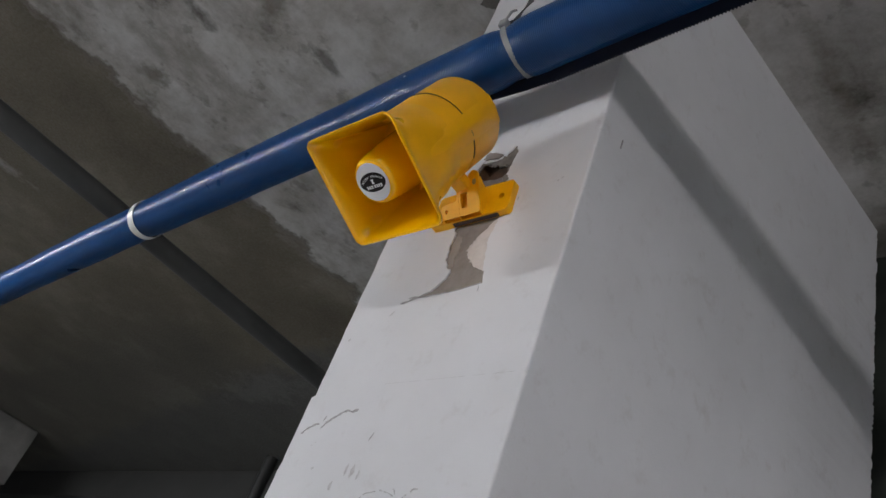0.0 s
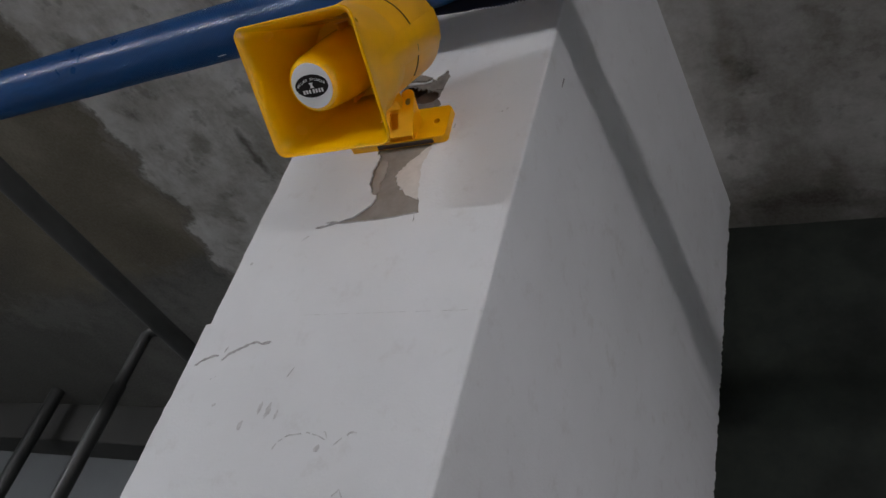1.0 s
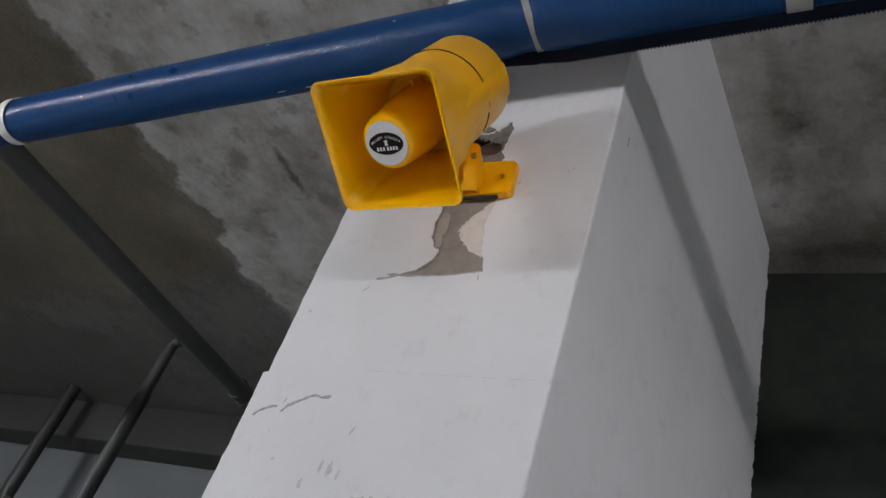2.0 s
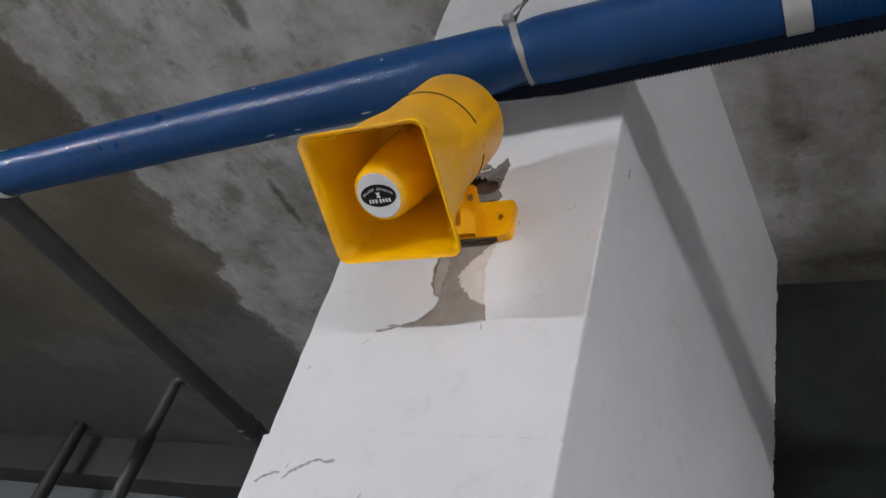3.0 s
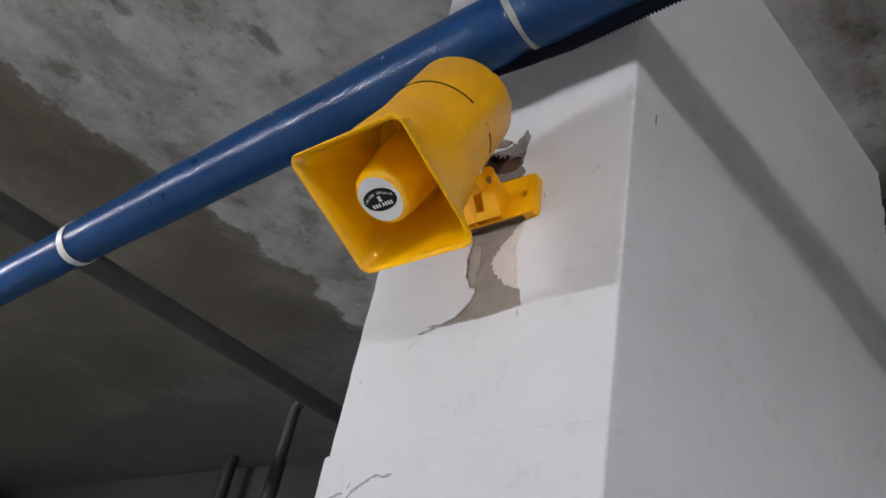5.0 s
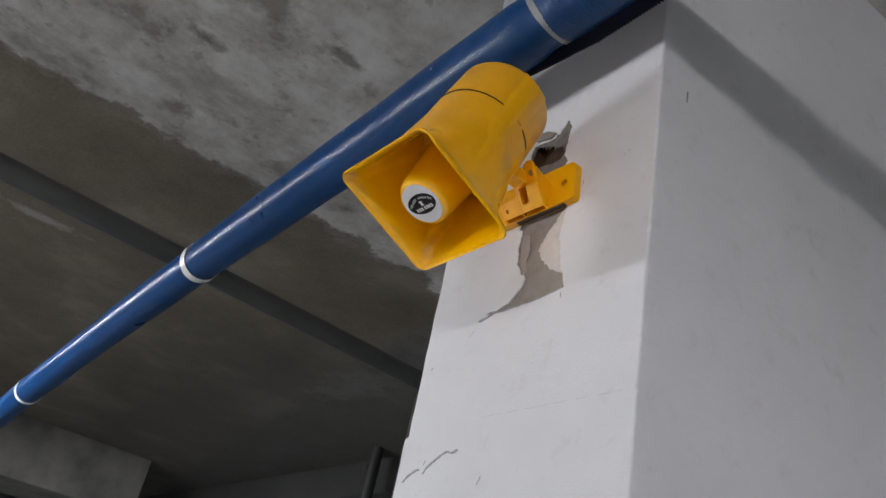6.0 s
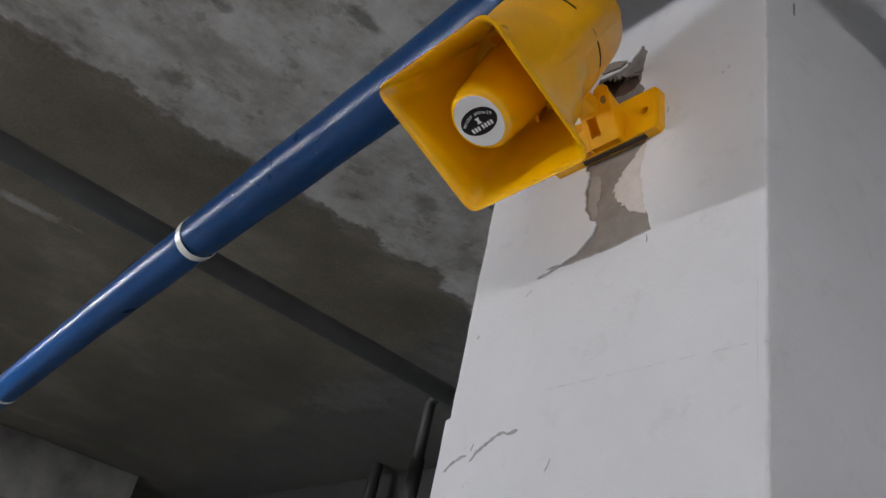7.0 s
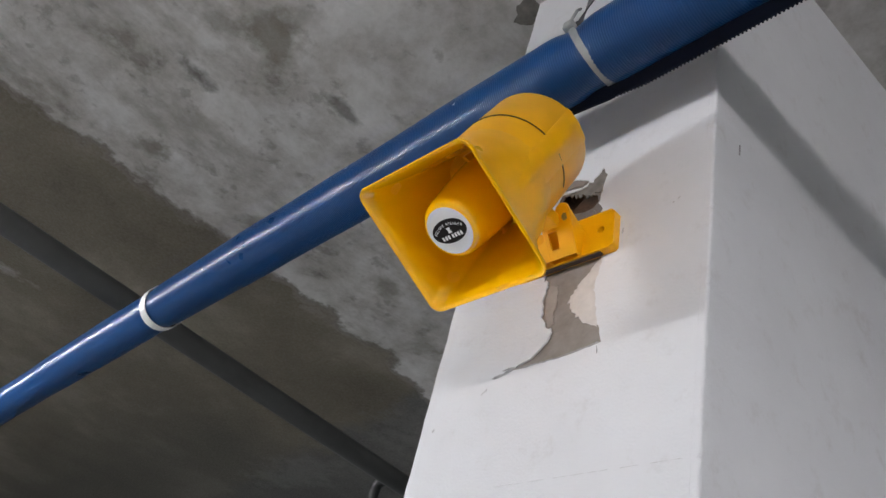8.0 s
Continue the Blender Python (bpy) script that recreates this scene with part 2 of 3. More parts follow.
def loft(rings, closed=True, caps=(True, True), bm=None):
    """Skin over rings of equally many points."""
    bm = bm or bmesh.new()
    vs = [[bm.verts.new(p) for p in r] for r in rings]
    k = len(vs[0])
    for a, b in zip(vs, vs[1:]):
        for i in range(k if closed else k - 1):
            j = (i + 1) % k
            bm.faces.new((a[i], a[j], b[j], b[i]))
    if caps[0]:
        bm.faces.new(vs[0][::-1])
    if caps[1]:
        bm.faces.new(vs[-1])
    return bm


def tube(points, radius, sides=24, caps=(True, True), bm=None):
    """A round tube along points; radius: a number, or one for each point."""
    pts = [Vector(p) for p in points]
    rad = radius if isinstance(radius, (list, tuple)) else [radius] * len(pts)
    rings = []
    side = None
    for i, p in enumerate(pts):
        d = (pts[min(i + 1, len(pts) - 1)] - pts[max(i - 1, 0)]).normalized()
        ref = side if side else (Vector((0, 0, 1)) if abs(d.z) < 0.9 else Vector((1, 0, 0)))
        u = (ref - d * ref.dot(d)).normalized()
        side = u
        w = d.cross(u)
        rings.append([p + rad[i] * (math.cos(a) * u + math.sin(a) * w) for a in [2 * math.pi * k / sides for k in range(sides)]])
    return loft(rings, True, caps, bm)


def slab(outline, depth, place, bm=None):
    """A flat piece: outline of (a, b) pairs, pushed out to depth; place maps (a, b, c) to the world."""
    bm = bm or bmesh.new()
    lo = [bm.verts.new(place(a, b, 0)) for a, b in outline]
    hi = [bm.verts.new(place(a, b, depth)) for a, b in outline]
    k = len(lo)
    for i in range(k):
        j = (i + 1) % k
        bm.faces.new((lo[i], lo[j], hi[j], hi[i]))
    f1, f2 = bm.faces.new(lo[::-1]), bm.faces.new(hi)
    f1.normal_update()
    f2.normal_update()
    bmesh.ops.triangulate(bm, faces=[f1, f2])
    return bm


def pierced(outline, holes, depth, place):
    """A flat piece with holes through it."""
    bm = bmesh.new()
    loops = []
    for pts in [outline] + holes:
        vs = [bm.verts.new((a, b, 0)) for a, b in pts]
        loops += [bm.edges.new((vs[i], vs[(i + 1) % len(vs)])) for i in range(len(vs))]
    bmesh.ops.triangle_fill(bm, use_beauty=True, use_dissolve=False, edges=loops, normal=(0, 0, 1))
    ex = bmesh.ops.extrude_face_region(bm, geom=bm.faces[:])
    for v in ex["geom"]:
        if isinstance(v, bmesh.types.BMVert):
            v.co.z = depth
    for v in bm.verts:
        v.co = place(*v.co)
    return bm


def on_front(a, b, c):
    return Vector((a, -c - 0.0003, b))


# ---- the setting ----
CEIL_Z = 2.89
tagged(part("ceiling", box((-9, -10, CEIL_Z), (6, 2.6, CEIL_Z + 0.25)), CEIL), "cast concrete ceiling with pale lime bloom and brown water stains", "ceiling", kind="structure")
tagged(part("floor", box((-9, -10, -0.2), (6, 2.6, 0)), FLOOR), "grey painted car park floor", "floor", kind="structure")
tagged(part("wall_north", box((-9, 2.4, 0), (0.3, 2.6, CEIL_Z)), WALLGREY), "dim grey painted concrete wall", "wall", kind="structure")
tagged(part("wall_north_east", box((0.3, 1.09, 0), (6, 1.29, CEIL_Z), 0.004), UNLITWALL), "near-black green wall standing for the unlit space behind the column", "wall", kind="structure")
tagged(part("wall_south", box((-9, -10.2, 0), (6, -10, CEIL_Z)), WALLGREY), "grey painted concrete wall", "wall", kind="structure")
tagged(part("wall_west", box((-9.2, -10, 0), (-9, 2.6, CEIL_Z)), WALLGREY), "grey painted concrete wall", "wall", kind="structure")
tagged(part("wall_east", box((6, -10, 0), (6.2, 1.29, CEIL_Z)), WALLGREY), "grey painted concrete wall", "wall", kind="structure")
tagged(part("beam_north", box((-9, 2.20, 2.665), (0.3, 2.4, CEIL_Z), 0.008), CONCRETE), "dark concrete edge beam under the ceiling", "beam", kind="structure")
tagged(part("beam_west", box((-6.5, -3.0, 2.45), (-5.65, 1.6, CEIL_Z), 0.01), BEAM), "rough grey concrete beam under the ceiling", "beam", kind="structure")
tagged(part("wall_return", box((0.3, 1.29, 0), (0.5, 2.6, CEIL_Z)), WALLGREY), "grey painted concrete wall", "wall", kind="structure")


# ---- the column ----
def build_cavity(col):
    """The broken-out hollow behind the plaster: uneven walls and back."""
    r = random.Random(17)
    rings = []
    for y, k in ((0.0045, 1.0), (0.008, 0.95), (0.013, 0.80), (0.016, 0.55)):
        ring = []
        for i in range(28):
            t = 2 * math.pi * i / 28
            c, q = math.cos(t), math.sin(t)
            m = max(abs(c), abs(q))
            ring.append((0.2005 + 0.042 * k * c / m, y + r.uniform(-0.003, 0.003) * (y > 0.005), 2.2542 + 0.057 * k * q / m + r.uniform(-0.002, 0.002) * (y > 0.005)))
        rings.append(ring)
    part("wall_hole", loft(rings, True, (False, True)), CAVITY, col, "ragged brown hollow broken into the column")


def build_column():
    col = thing("column", (0.2, 0.5, 0), "white painted rectangular concrete column with peeled plaster", "column", kind="structure")
    rng = random.Random(3)
    rings = []
    z = 0.0
    while z < CEIL_Z + 0.001:
        j = rng.uniform(-0.0022, 0.0022)
        k = rng.uniform(-0.0007, 0.0005) - (rng.uniform(0.0008, 0.0022) if rng.random() < 0.12 else 0)
        rings.append([(0.003, 0.004, z), (0.158, 0.004, z), (0.243, 0.004, z), (0.3899, 0.004, z), (0.3901, 0.0, z), (0.3972 + k, 0.0001 - k * 0.3, z), (0.3992 + k, 0.0010 - k * 0.3, z), (0.4002 + k * 0.6, 0.0032, z), (0.40097, 0.012, z), (0.4405, 0.5, z), (0.4770, 0.955, z), (0.480 + j, 0.992, z), (0.474 + j, 1.0, z), (0.003, 1.0, z)])
        z += 0.00578
    bm = loft(rings)
    pocket = [f for f in bm.faces if abs(f.normal.z) < 0.5 and 2.19 < f.calc_center_median().z < 2.31 and 0.158 < f.calc_center_median().x < 0.243 and f.calc_center_median().y < 0.01]
    bmesh.ops.delete(bm, geom=pocket, context="FACES")
    part("core", bm, WHITE, col, smooth=20)
    build_cavity(col)
    # the skin of paint on the front, peeled open in two places
    JOINT = 1.833
    left = []
    z = 0.0
    while z < CEIL_Z:
        left.append((rng.uniform(-0.0016, 0.0012) - (0.007 if z < JOINT else 0), z))
        z += rng.uniform(0.012, 0.035)
    left = sorted([p for p in left if abs(p[1] - JOINT) > 0.004] + [(-0.0075, JOINT - 0.001), (0.0004, JOINT + 0.001)], key=lambda p: p[1])
    right = [(0.39, CEIL_Z)]
    outer = left + [(0.0, CEIL_Z)] + right + [(0.39, 0.0)]

    def rough(pts, amp, seed, n=5):
        r = random.Random(seed)
        out = []
        for i, p in enumerate(pts):
            q = pts[(i + 1) % len(pts)]
            a = amp * p[2] if len(p) > 2 else amp
            for s in range(n):
                f = s / n
                out.append((p[0] + (q[0] - p[0]) * f + r.uniform(-a, a), p[1] + (q[1] - p[1]) * f + r.uniform(-a, a)))
        return out

    peel = rough([(0.123, 2.000, 0.2), (0.147, 1.997, 0.1), (0.219, 1.998, 0.1), (0.268, 2.004, 0.3), (0.262, 2.026, 0.6), (0.255, 2.050), (0.248, 2.080), (0.249, 2.104), (0.252, 2.125), (0.258, 2.150), (0.262, 2.185), (0.160, 2.188), (0.158, 2.150), (0.163, 2.130), (0.170, 2.122), (0.166, 2.098), (0.171, 2.069), (0.181, 2.047), (0.190, 2.043), (0.185, 2.027), (0.170, 2.011), (0.143, 2.003)], 0.0021, 5)
    hole = rough([(0.160, 2.268), (0.172, 2.308), (0.190, 2.302), (0.207, 2.292), (0.214, 2.284), (0.222, 2.292), (0.232, 2.304), (0.2395, 2.288), (0.236, 2.258), (0.234, 2.238), (0.2415, 2.221), (0.232, 2.214), (0.200, 2.211), (0.168, 2.213), (0.161, 2.235)], 0.0016, 8)
    bm = bmesh.new()
    loops = []
    for pts in (outer, peel, hole):
        vs = [bm.verts.new((a, 0.0, b)) for a, b in pts]
        loops += [bm.edges.new((vs[i], vs[(i + 1) % len(vs)])) for i in range(len(vs))]
    r = bmesh.ops.triangle_fill(bm, use_beauty=True, use_dissolve=False, edges=loops, normal=(0, -1, 0))
    faces = [f for f in bm.faces]
    ex = bmesh.ops.extrude_face_region(bm, geom=faces)
    for v in ex["geom"]:
        if isinstance(v, bmesh.types.BMVert):
            v.co.y = 0.0039
    part("paint_skin", bm, WHITE, col)
    part("bare_patch", slab([(0.11, 1.99), (0.275, 1.99), (0.275, 2.20), (0.11, 2.20)], 0.0015, lambda a, b, c: Vector((a, 0.0039 - c, b))), PLASTER, col, "bare brown plaster where the paint has peeled")
    # torn backing paper lies in the bare patch, below the paint
    paper = rough([(0.2585, 2.030, 0.3), (0.236, 2.042), (0.218, 2.063), (0.208, 2.080), (0.218, 2.099), (0.225, 2.109), (0.238, 2.122), (0.250, 2.140), (0.2595, 2.160, 0.2), (0.2575, 2.138, 0.2), (0.2535, 2.110, 0.2), (0.2515, 2.085, 0.2), (0.2565, 2.055, 0.2)], 0.0022, 31)
    part("torn_paper", slab(paper, 0.0012, lambda a, b, c: Vector((a, 0.0022 - c, b))), TANPAPER, col, "pale torn paper beside the bare patch")
    strip = rough([(0.174, 2.118), (0.186, 2.112), (0.190, 2.090), (0.187, 2.068), (0.192, 2.054), (0.184, 2.050), (0.174, 2.070), (0.170, 2.098)], 0.0018, 33)
    part("torn_paper", slab(strip, 0.0006, lambda a, b, c: Vector((a, 0.0023 - c, b))), PALETAN, col, "thin brownish paper left on the plaster")
    # filler round the hollow, toothed along its upper edge
    mouth = [(0.1625, 2.262), (0.168, 2.279)]
    x = 0.170
    r = random.Random(9)
    while x < 0.220:
        top = 2.281 - 0.42 * (x - 0.170) + r.uniform(-0.0015, 0.0015)
        w, d = r.uniform(0.002, 0.006), r.uniform(0.001, 0.0075)
        mouth += [(x, top), (x + 0.3 * w, top - d), (x + w, top - d * r.uniform(0.5, 1.0)), (x + w + 0.0012, top + r.uniform(-0.001, 0.001))]
        x += w + r.uniform(0.002, 0.010)
    mouth += [(0.2275, 2.256), (0.231, 2.243), (0.224, 2.234), (0.210, 2.232), (0.195, 2.236), (0.180, 2.237), (0.166, 2.242)]
    rim = [(0.151, 2.203), (0.249, 2.203), (0.249, 2.3125), (0.151, 2.3125)]
    part("filler", pierced(rim, [mouth], 0.0022, lambda a, b, c: Vector((a, 0.0038 - c, b))), GREYCHIP, col, "grey broken filler round the hollow")
    for i, (pts, mat) in enumerate([
        ([(0.170, 2.307), (0.188, 2.301), (0.206, 2.291), (0.199, 2.286), (0.182, 2.290), (0.164, 2.291)], GREYTAN),
        ([(0.164, 2.287), (0.182, 2.286), (0.199, 2.2825), (0.208, 2.286), (0.209, 2.283), (0.198, 2.279), (0.181, 2.2825), (0.164, 2.2835)], WHITE),
        ([(0.222, 2.262), (0.234, 2.258), (0.2385, 2.285), (0.233, 2.302), (0.224, 2.288)], GREYCHIP),
        ([(0.178, 2.222), (0.205, 2.217), (0.231, 2.218), (0.226, 2.231), (0.204, 2.229), (0.182, 2.233)], GREYCHIP),
    ]):
        part("filler_chip", slab(rough(pts, 0.0010, 20 + i, 3), 0.0022, lambda a, b, c: Vector((a, 0.0021 - c, b))), mat, col, "broken flake at the edge of the hollow")
    # scuffs and pencil strokes on the paint, dark lines along the bare patch's lower edge
    strokes = [  # half width, way
        (0.0021, [(0.008, 1.768), (0.020, 1.777), (0.036, 1.783), (0.042, 1.783)]),
        (0.0023, [(0.049, 1.776), (0.058, 1.786), (0.084, 1.800), (0.094, 1.803), (0.103, 1.800), (0.117, 1.803)]),
        (0.0008, [(0.048, 1.788), (0.051, 1.796)]), (0.0024, [(0.140, 1.999), (0.122, 1.994), (0.108, 1.992)]), (0.0009, [(0.110, 1.990), (0.100, 1.976), (0.094, 1.971)]),
        (0.0009, [(0.178, 1.647), (0.188, 1.668), (0.198, 1.676), (0.222, 1.681), (0.240, 1.677), (0.254, 1.672), (0.248, 1.682), (0.236, 1.684)]),
        (0.0012, [(0.264, 1.668), (0.274, 1.678), (0.282, 1.684), (0.292, 1.683)]),
        (0.0010, [(0.262, 1.598), (0.278, 1.606), (0.290, 1.618), (0.296, 1.610), (0.294, 1.598)]),
        (0.0006, [(0.164, 1.752), (0.169, 1.765)]), (0.0006, [(0.2635, 2.0), (0.2645, 1.989)]),
        # thin dark lines that follow the lower edge of the bare patch
        (0.0011, [(0.150, 1.9975), (0.186, 1.9975), (0.219, 1.9985), (0.266, 2.0045)]), (0.0016, [(0.122, 2.0), (0.130, 2.0015), (0.147, 1.9985)]),
    ]
    rs = random.Random(12)
    for half, way in strokes:
        fine = []
        for p, q in zip(way, way[1:]):
            n = max(2, int(math.dist(p, q) / 0.003))
            fine += [(p[0] + (q[0] - p[0]) * k / n + rs.uniform(-0.0005, 0.0005), p[1] + (q[1] - p[1]) * k / n + rs.uniform(-0.0006, 0.0006)) for k in range(n)]
        fine.append(way[-1])
        wide = [half * (0.25 if k in (0, len(fine) - 1) else rs.uniform(0.45, 1.1)) for k in range(len(fine))]
        bm = bmesh.new()
        rows = []
        for k, (a, b) in enumerate(fine):
            u = Vector(fine[min(k + 1, len(fine) - 1)]) - Vector(fine[max(k - 1, 0)])
            u = Vector((-u.y, u.x)).normalized() * wide[k]
            rows.append([bm.verts.new(on_front(a + f * u.x, b + f * u.y, h)) for f, h in ((1, 0.0), (0.8, 0.0005), (-0.8, 0.0005), (-1, 0.0))])
        soft = half in (0.0009, 0.0010, 0.0012)
        for g, h in zip(rows, rows[1:]):
            if soft and rs.random() < 0.45:
                continue
            for k in range(3):
                bm.faces.new((g[k], g[k + 1], h[k + 1], h[k]))
        bmesh.ops.recalc_face_normals(bm, faces=bm.faces)
        part("scuff", bm, SMUDGE if soft else PENCIL, col, "grey scuff or thin line on the paint")
    for a, b, w, h in [(0.022, 1.935, 0.003, 0.003), (0.356, 2.189, 0.003, 0.002), (0.124, 1.686, 0.004, 0.009), (0.143, 1.710, 0.004, 0.010), (0.156, 1.706, 0.005, 0.012), (0.170, 1.702, 0.003, 0.008), (0.279, 2.168, 0.002, 0.006), (0.243, 1.662, 0.004, 0.006), (0.070, 1.712, 0.003, 0.003), (0.046, 1.748, 0.0012, 0.0015), (0.052, 1.752, 0.001, 0.001), (0.349, 2.185, 0.002, 0.002)]:
        part("scuff", slab([(a + w * rng.uniform(0.35, 1) * math.cos(t), b + h * rng.uniform(0.5, 1) * math.sin(t) + 0.3 * w * math.cos(t)) for t in [k * math.pi / 6 for k in range(12)]], 0.0003, on_front), SMUDGE, col, "faint grey scuff or thin line on the paint")
    # hairline of a formwork joint
    r = random.Random(4)
    x = 0.15
    while x < 0.385:
        w = r.uniform(0.008, 0.022)
        part("hairline", slab([(x, 1.8425), (x + w, 1.8425 + 0.0004), (x + w, 1.8432), (x, 1.8430)], 0.0003, on_front), FAINT, col)
        x += w + r.uniform(0.001, 0.016)
    m = part("scuff", slab([(0.050, 2.284), (0.053, 2.284), (0.0535, 2.304), (0.0505, 2.303)], 0.0005, lambda a, b, c: Vector((0.4 + 0.0808 * a + c, a, b))), PENCIL, col)
    return col


build_column()


def ceiling_scar(pts, seed):
    r = random.Random(seed)
    out = []
    for i, p in enumerate(pts):
        q = pts[(i + 1) % len(pts)]
        for k in range(5):
            f = k / 5
            out.append((p[0] + (q[0] - p[0]) * f + r.uniform(-0.003, 0.003), p[1] + (q[1] - p[1]) * f + r.uniform(-0.003, 0.003)))
    ob = part("ceiling_scar", slab(out, 0.004, lambda a, b, c: Vector((a, b, CEIL_Z - c))), GREYCHIP)
    tagged(ob, "grey broken patch in the concrete ceiling beside the column", "damage", kind="structure")


ceiling_scar([(-0.002, -0.030), (-0.040, -0.022), (-0.066, 0.004), (-0.050, 0.024), (-0.002, 0.030)], 2)

# ---- the yellow horn loudspeaker ----
HORN_AT = Vector((0.1955, -0.195, 2.048))
AXIS = Vector((0, 0.375, 0.927)).normalized()
SIDE = Vector((1, 0, 0))
OUT = AXIS.cross(SIDE).normalized()  # across the mouth


def horn_place(a, b, s):
    return HORN_AT + a * SIDE + b * OUT + s * AXIS


def squircle(half, radius, s, n=10):
    """A rounded square ring."""
    pts = []
    for cx, cy, a0 in ((1, 1, 0), (-1, 1, 90), (-1, -1, 180), (1, -1, 270)):
        for k in range(n):
            t = radians(a0 + 90 * k / (n - 1))
            pts.append(horn_place(cx * (half - radius) + radius * math.cos(t), cy * (half - radius) + radius * math.sin(t), s))
    return pts


def build_speaker():
    sp = thing("horn_speaker", (0.197, -0.012, 2.17), "yellow plastic horn loudspeaker bolted to the white column", "loudspeaker")
    # flare: outside, rolled lip, inside
    R = 0.0725
    out = [(R - 0.0001, R - 0.0005, 0.122), (R - 0.0001, 0.066, 0.110), (R, 0.058, 0.096), (0.0726, 0.047, 0.078), (0.0729, 0.044, 0.058), (0.0745, 0.036, 0.036), (0.0785, 0.025, 0.018), (0.0820, 0.0180, 0.009), (0.0862, 0.0155, 0.004), (0.0872, 0.0150, 0.0005), (0.0862, 0.0140, -0.0015), (0.0842, 0.0125, -0.001)]
    ins = [(0.0812, 0.0125, 0.003), (0.0775, 0.0135, 0.012), (0.0722, 0.018, 0.028), (0.067, 0.020, 0.050), (0.061, 0.026, 0.076), (0.056, 0.034, 0.100), (0.053, 0.040, 0.125)]
    rings = [squircle(h, min(r, h - 0.0004), s) for h, r, s in out]
    part("horn", loft(rings, True, (False, False)), YELLOW, sp, "flared square horn with rolled lip", smooth=50)
    rings = [squircle(h, min(r, h - 0.0004), s) for h, r, s in out[-4:][1:] + ins]
    part("horn_lining", loft([[p + AXIS * -0.0003 for p in ring] for ring in rings], True, (False, True)), GLOSSY, sp, "glossy orange-yellow inside of the horn", smooth=50)

    def round_ring(r, s, n=48):
        return [horn_place(r * math.cos(2 * math.pi * k / n), r * math.sin(2 * math.pi * k / n), s) for k in range(n)]

    # rear housing with its seam
    prof = [(0.066, 0.119), (R, 0.1215), (R, 0.163), (R - 0.0015, 0.1635), (R - 0.0015, 0.1655), (R, 0.166), (R - 0.001, 0.246), (R - 0.004, 0.2525), (R - 0.010, 0.255), (0.02, 0.256)]
    part("rear_housing", loft([round_ring(r, s) for r, s in prof]), YELLOW, sp, smooth=40)
    for a0, a1 in ((16, 150), (-42, -6)):
        n = 24
        arc = [horn_place((R + 0.0003) * math.cos(radians(a0 + (a1 - a0) * k / n)), -(R + 0.0003) * math.sin(radians(a0 + (a1 - a0) * k / n)), 0.1648) for k in range(n + 1)]
        part("seam", tube(arc, 0.0008, 6), BLACK, sp, "dark seam line")
    # inner cone with rounded tip
    prof = [(0.044, 0.124), (0.0435, 0.090), (0.0405, 0.050), (0.0380, 0.026), (0.0368, 0.014), (0.0350, 0.007), (0.0322, 0.0032), (0.0285, 0.0016)]
    cone = part("inner_cone", loft([round_ring(r, s) for r, s in prof]), GLOSSY, sp, "yellow bullet-shaped reflector", smooth=50)
    part("sticker", loft([round_ring(0.0288, 0.0017), round_ring(0.0288, 0.0010)]), STICKER, cone, "round white sticker")
    ell = [(0.0242 * math.cos(2 * math.pi * k / 40), 0.0145 * math.sin(2 * math.pi * k / 40)) for k in range(40)]
    # the sticker's reading direction: upright for someone below in front
    face = lambda a, b, c: horn_place(a, -b, 0.0010 - c)
    part("emblem", slab(ell, 0.0003, face), INK, cone, "dark oval emblem with small pale lettering")
    letters = bmesh.new()
    text = "MELODY SPEAKER"
    for i, ch in enumerate(text):
        if ch == " ":
            continue
        cu = bpy.data.curves.new("letter", "FONT")
        cu.body, cu.size, cu.align_x, cu.extrude, cu.resolution_u = ch, 0.0046, "CENTER", 0.0001, 2
        ob = bpy.data.objects.new("letter", cu)
        me = bpy.data.meshes.new_from_object(ob)
        f = (i - (len(text) - 1) / 2) / (len(text) / 2)
        ang = -0.75 * f
        for v in me.vertices:
            x, y = v.co.x, v.co.y
            v.co = face(0.0196 * f + x * math.cos(ang) - y * math.sin(ang), 0.0070 - 0.0072 * f * f + x * math.sin(ang) + y * math.cos(ang), 0.0004 + v.co.z)
        letters.from_mesh(me)
        bpy.data.meshes.remove(me)
        bpy.data.objects.remove(ob)
    part("lettering", letters, STICKER, cone, "small pale lettering")
    for i in range(7):
        w = 0.0014
        a = -0.0134 + i * 0.0042 + (0.0016 if i > 2 else 0)
        part("lettering_bar", slab([(a - w, -0.0090), (a + w, -0.0090), (a + w, -0.0042), (a - w, -0.0042)], 0.0004, face), STICKER, cone)
    part("logo_mark", slab([(-0.0030, -0.0025), (0.0030, -0.0025), (0.0014, 0.0008), (0.0030, 0.0042), (-0.0030, 0.0042), (-0.0014, 0.0008)], 0.0004, face), STICKER, cone)
    # struts that hold the cone
    for a in (5, 95, 185, 275):
        t = radians(a)
        u, w = math.cos(t), math.sin(t)
        bm = slab([(0.038, 0.098), (0.053, 0.090), (0.050, 0.118), (0.040, 0.118)], 0.004, lambda p, q, c: horn_place(u * p - w * (c - 0.002), w * p + u * (c - 0.002), q))
        part("strut", bm, YELLOW, sp)
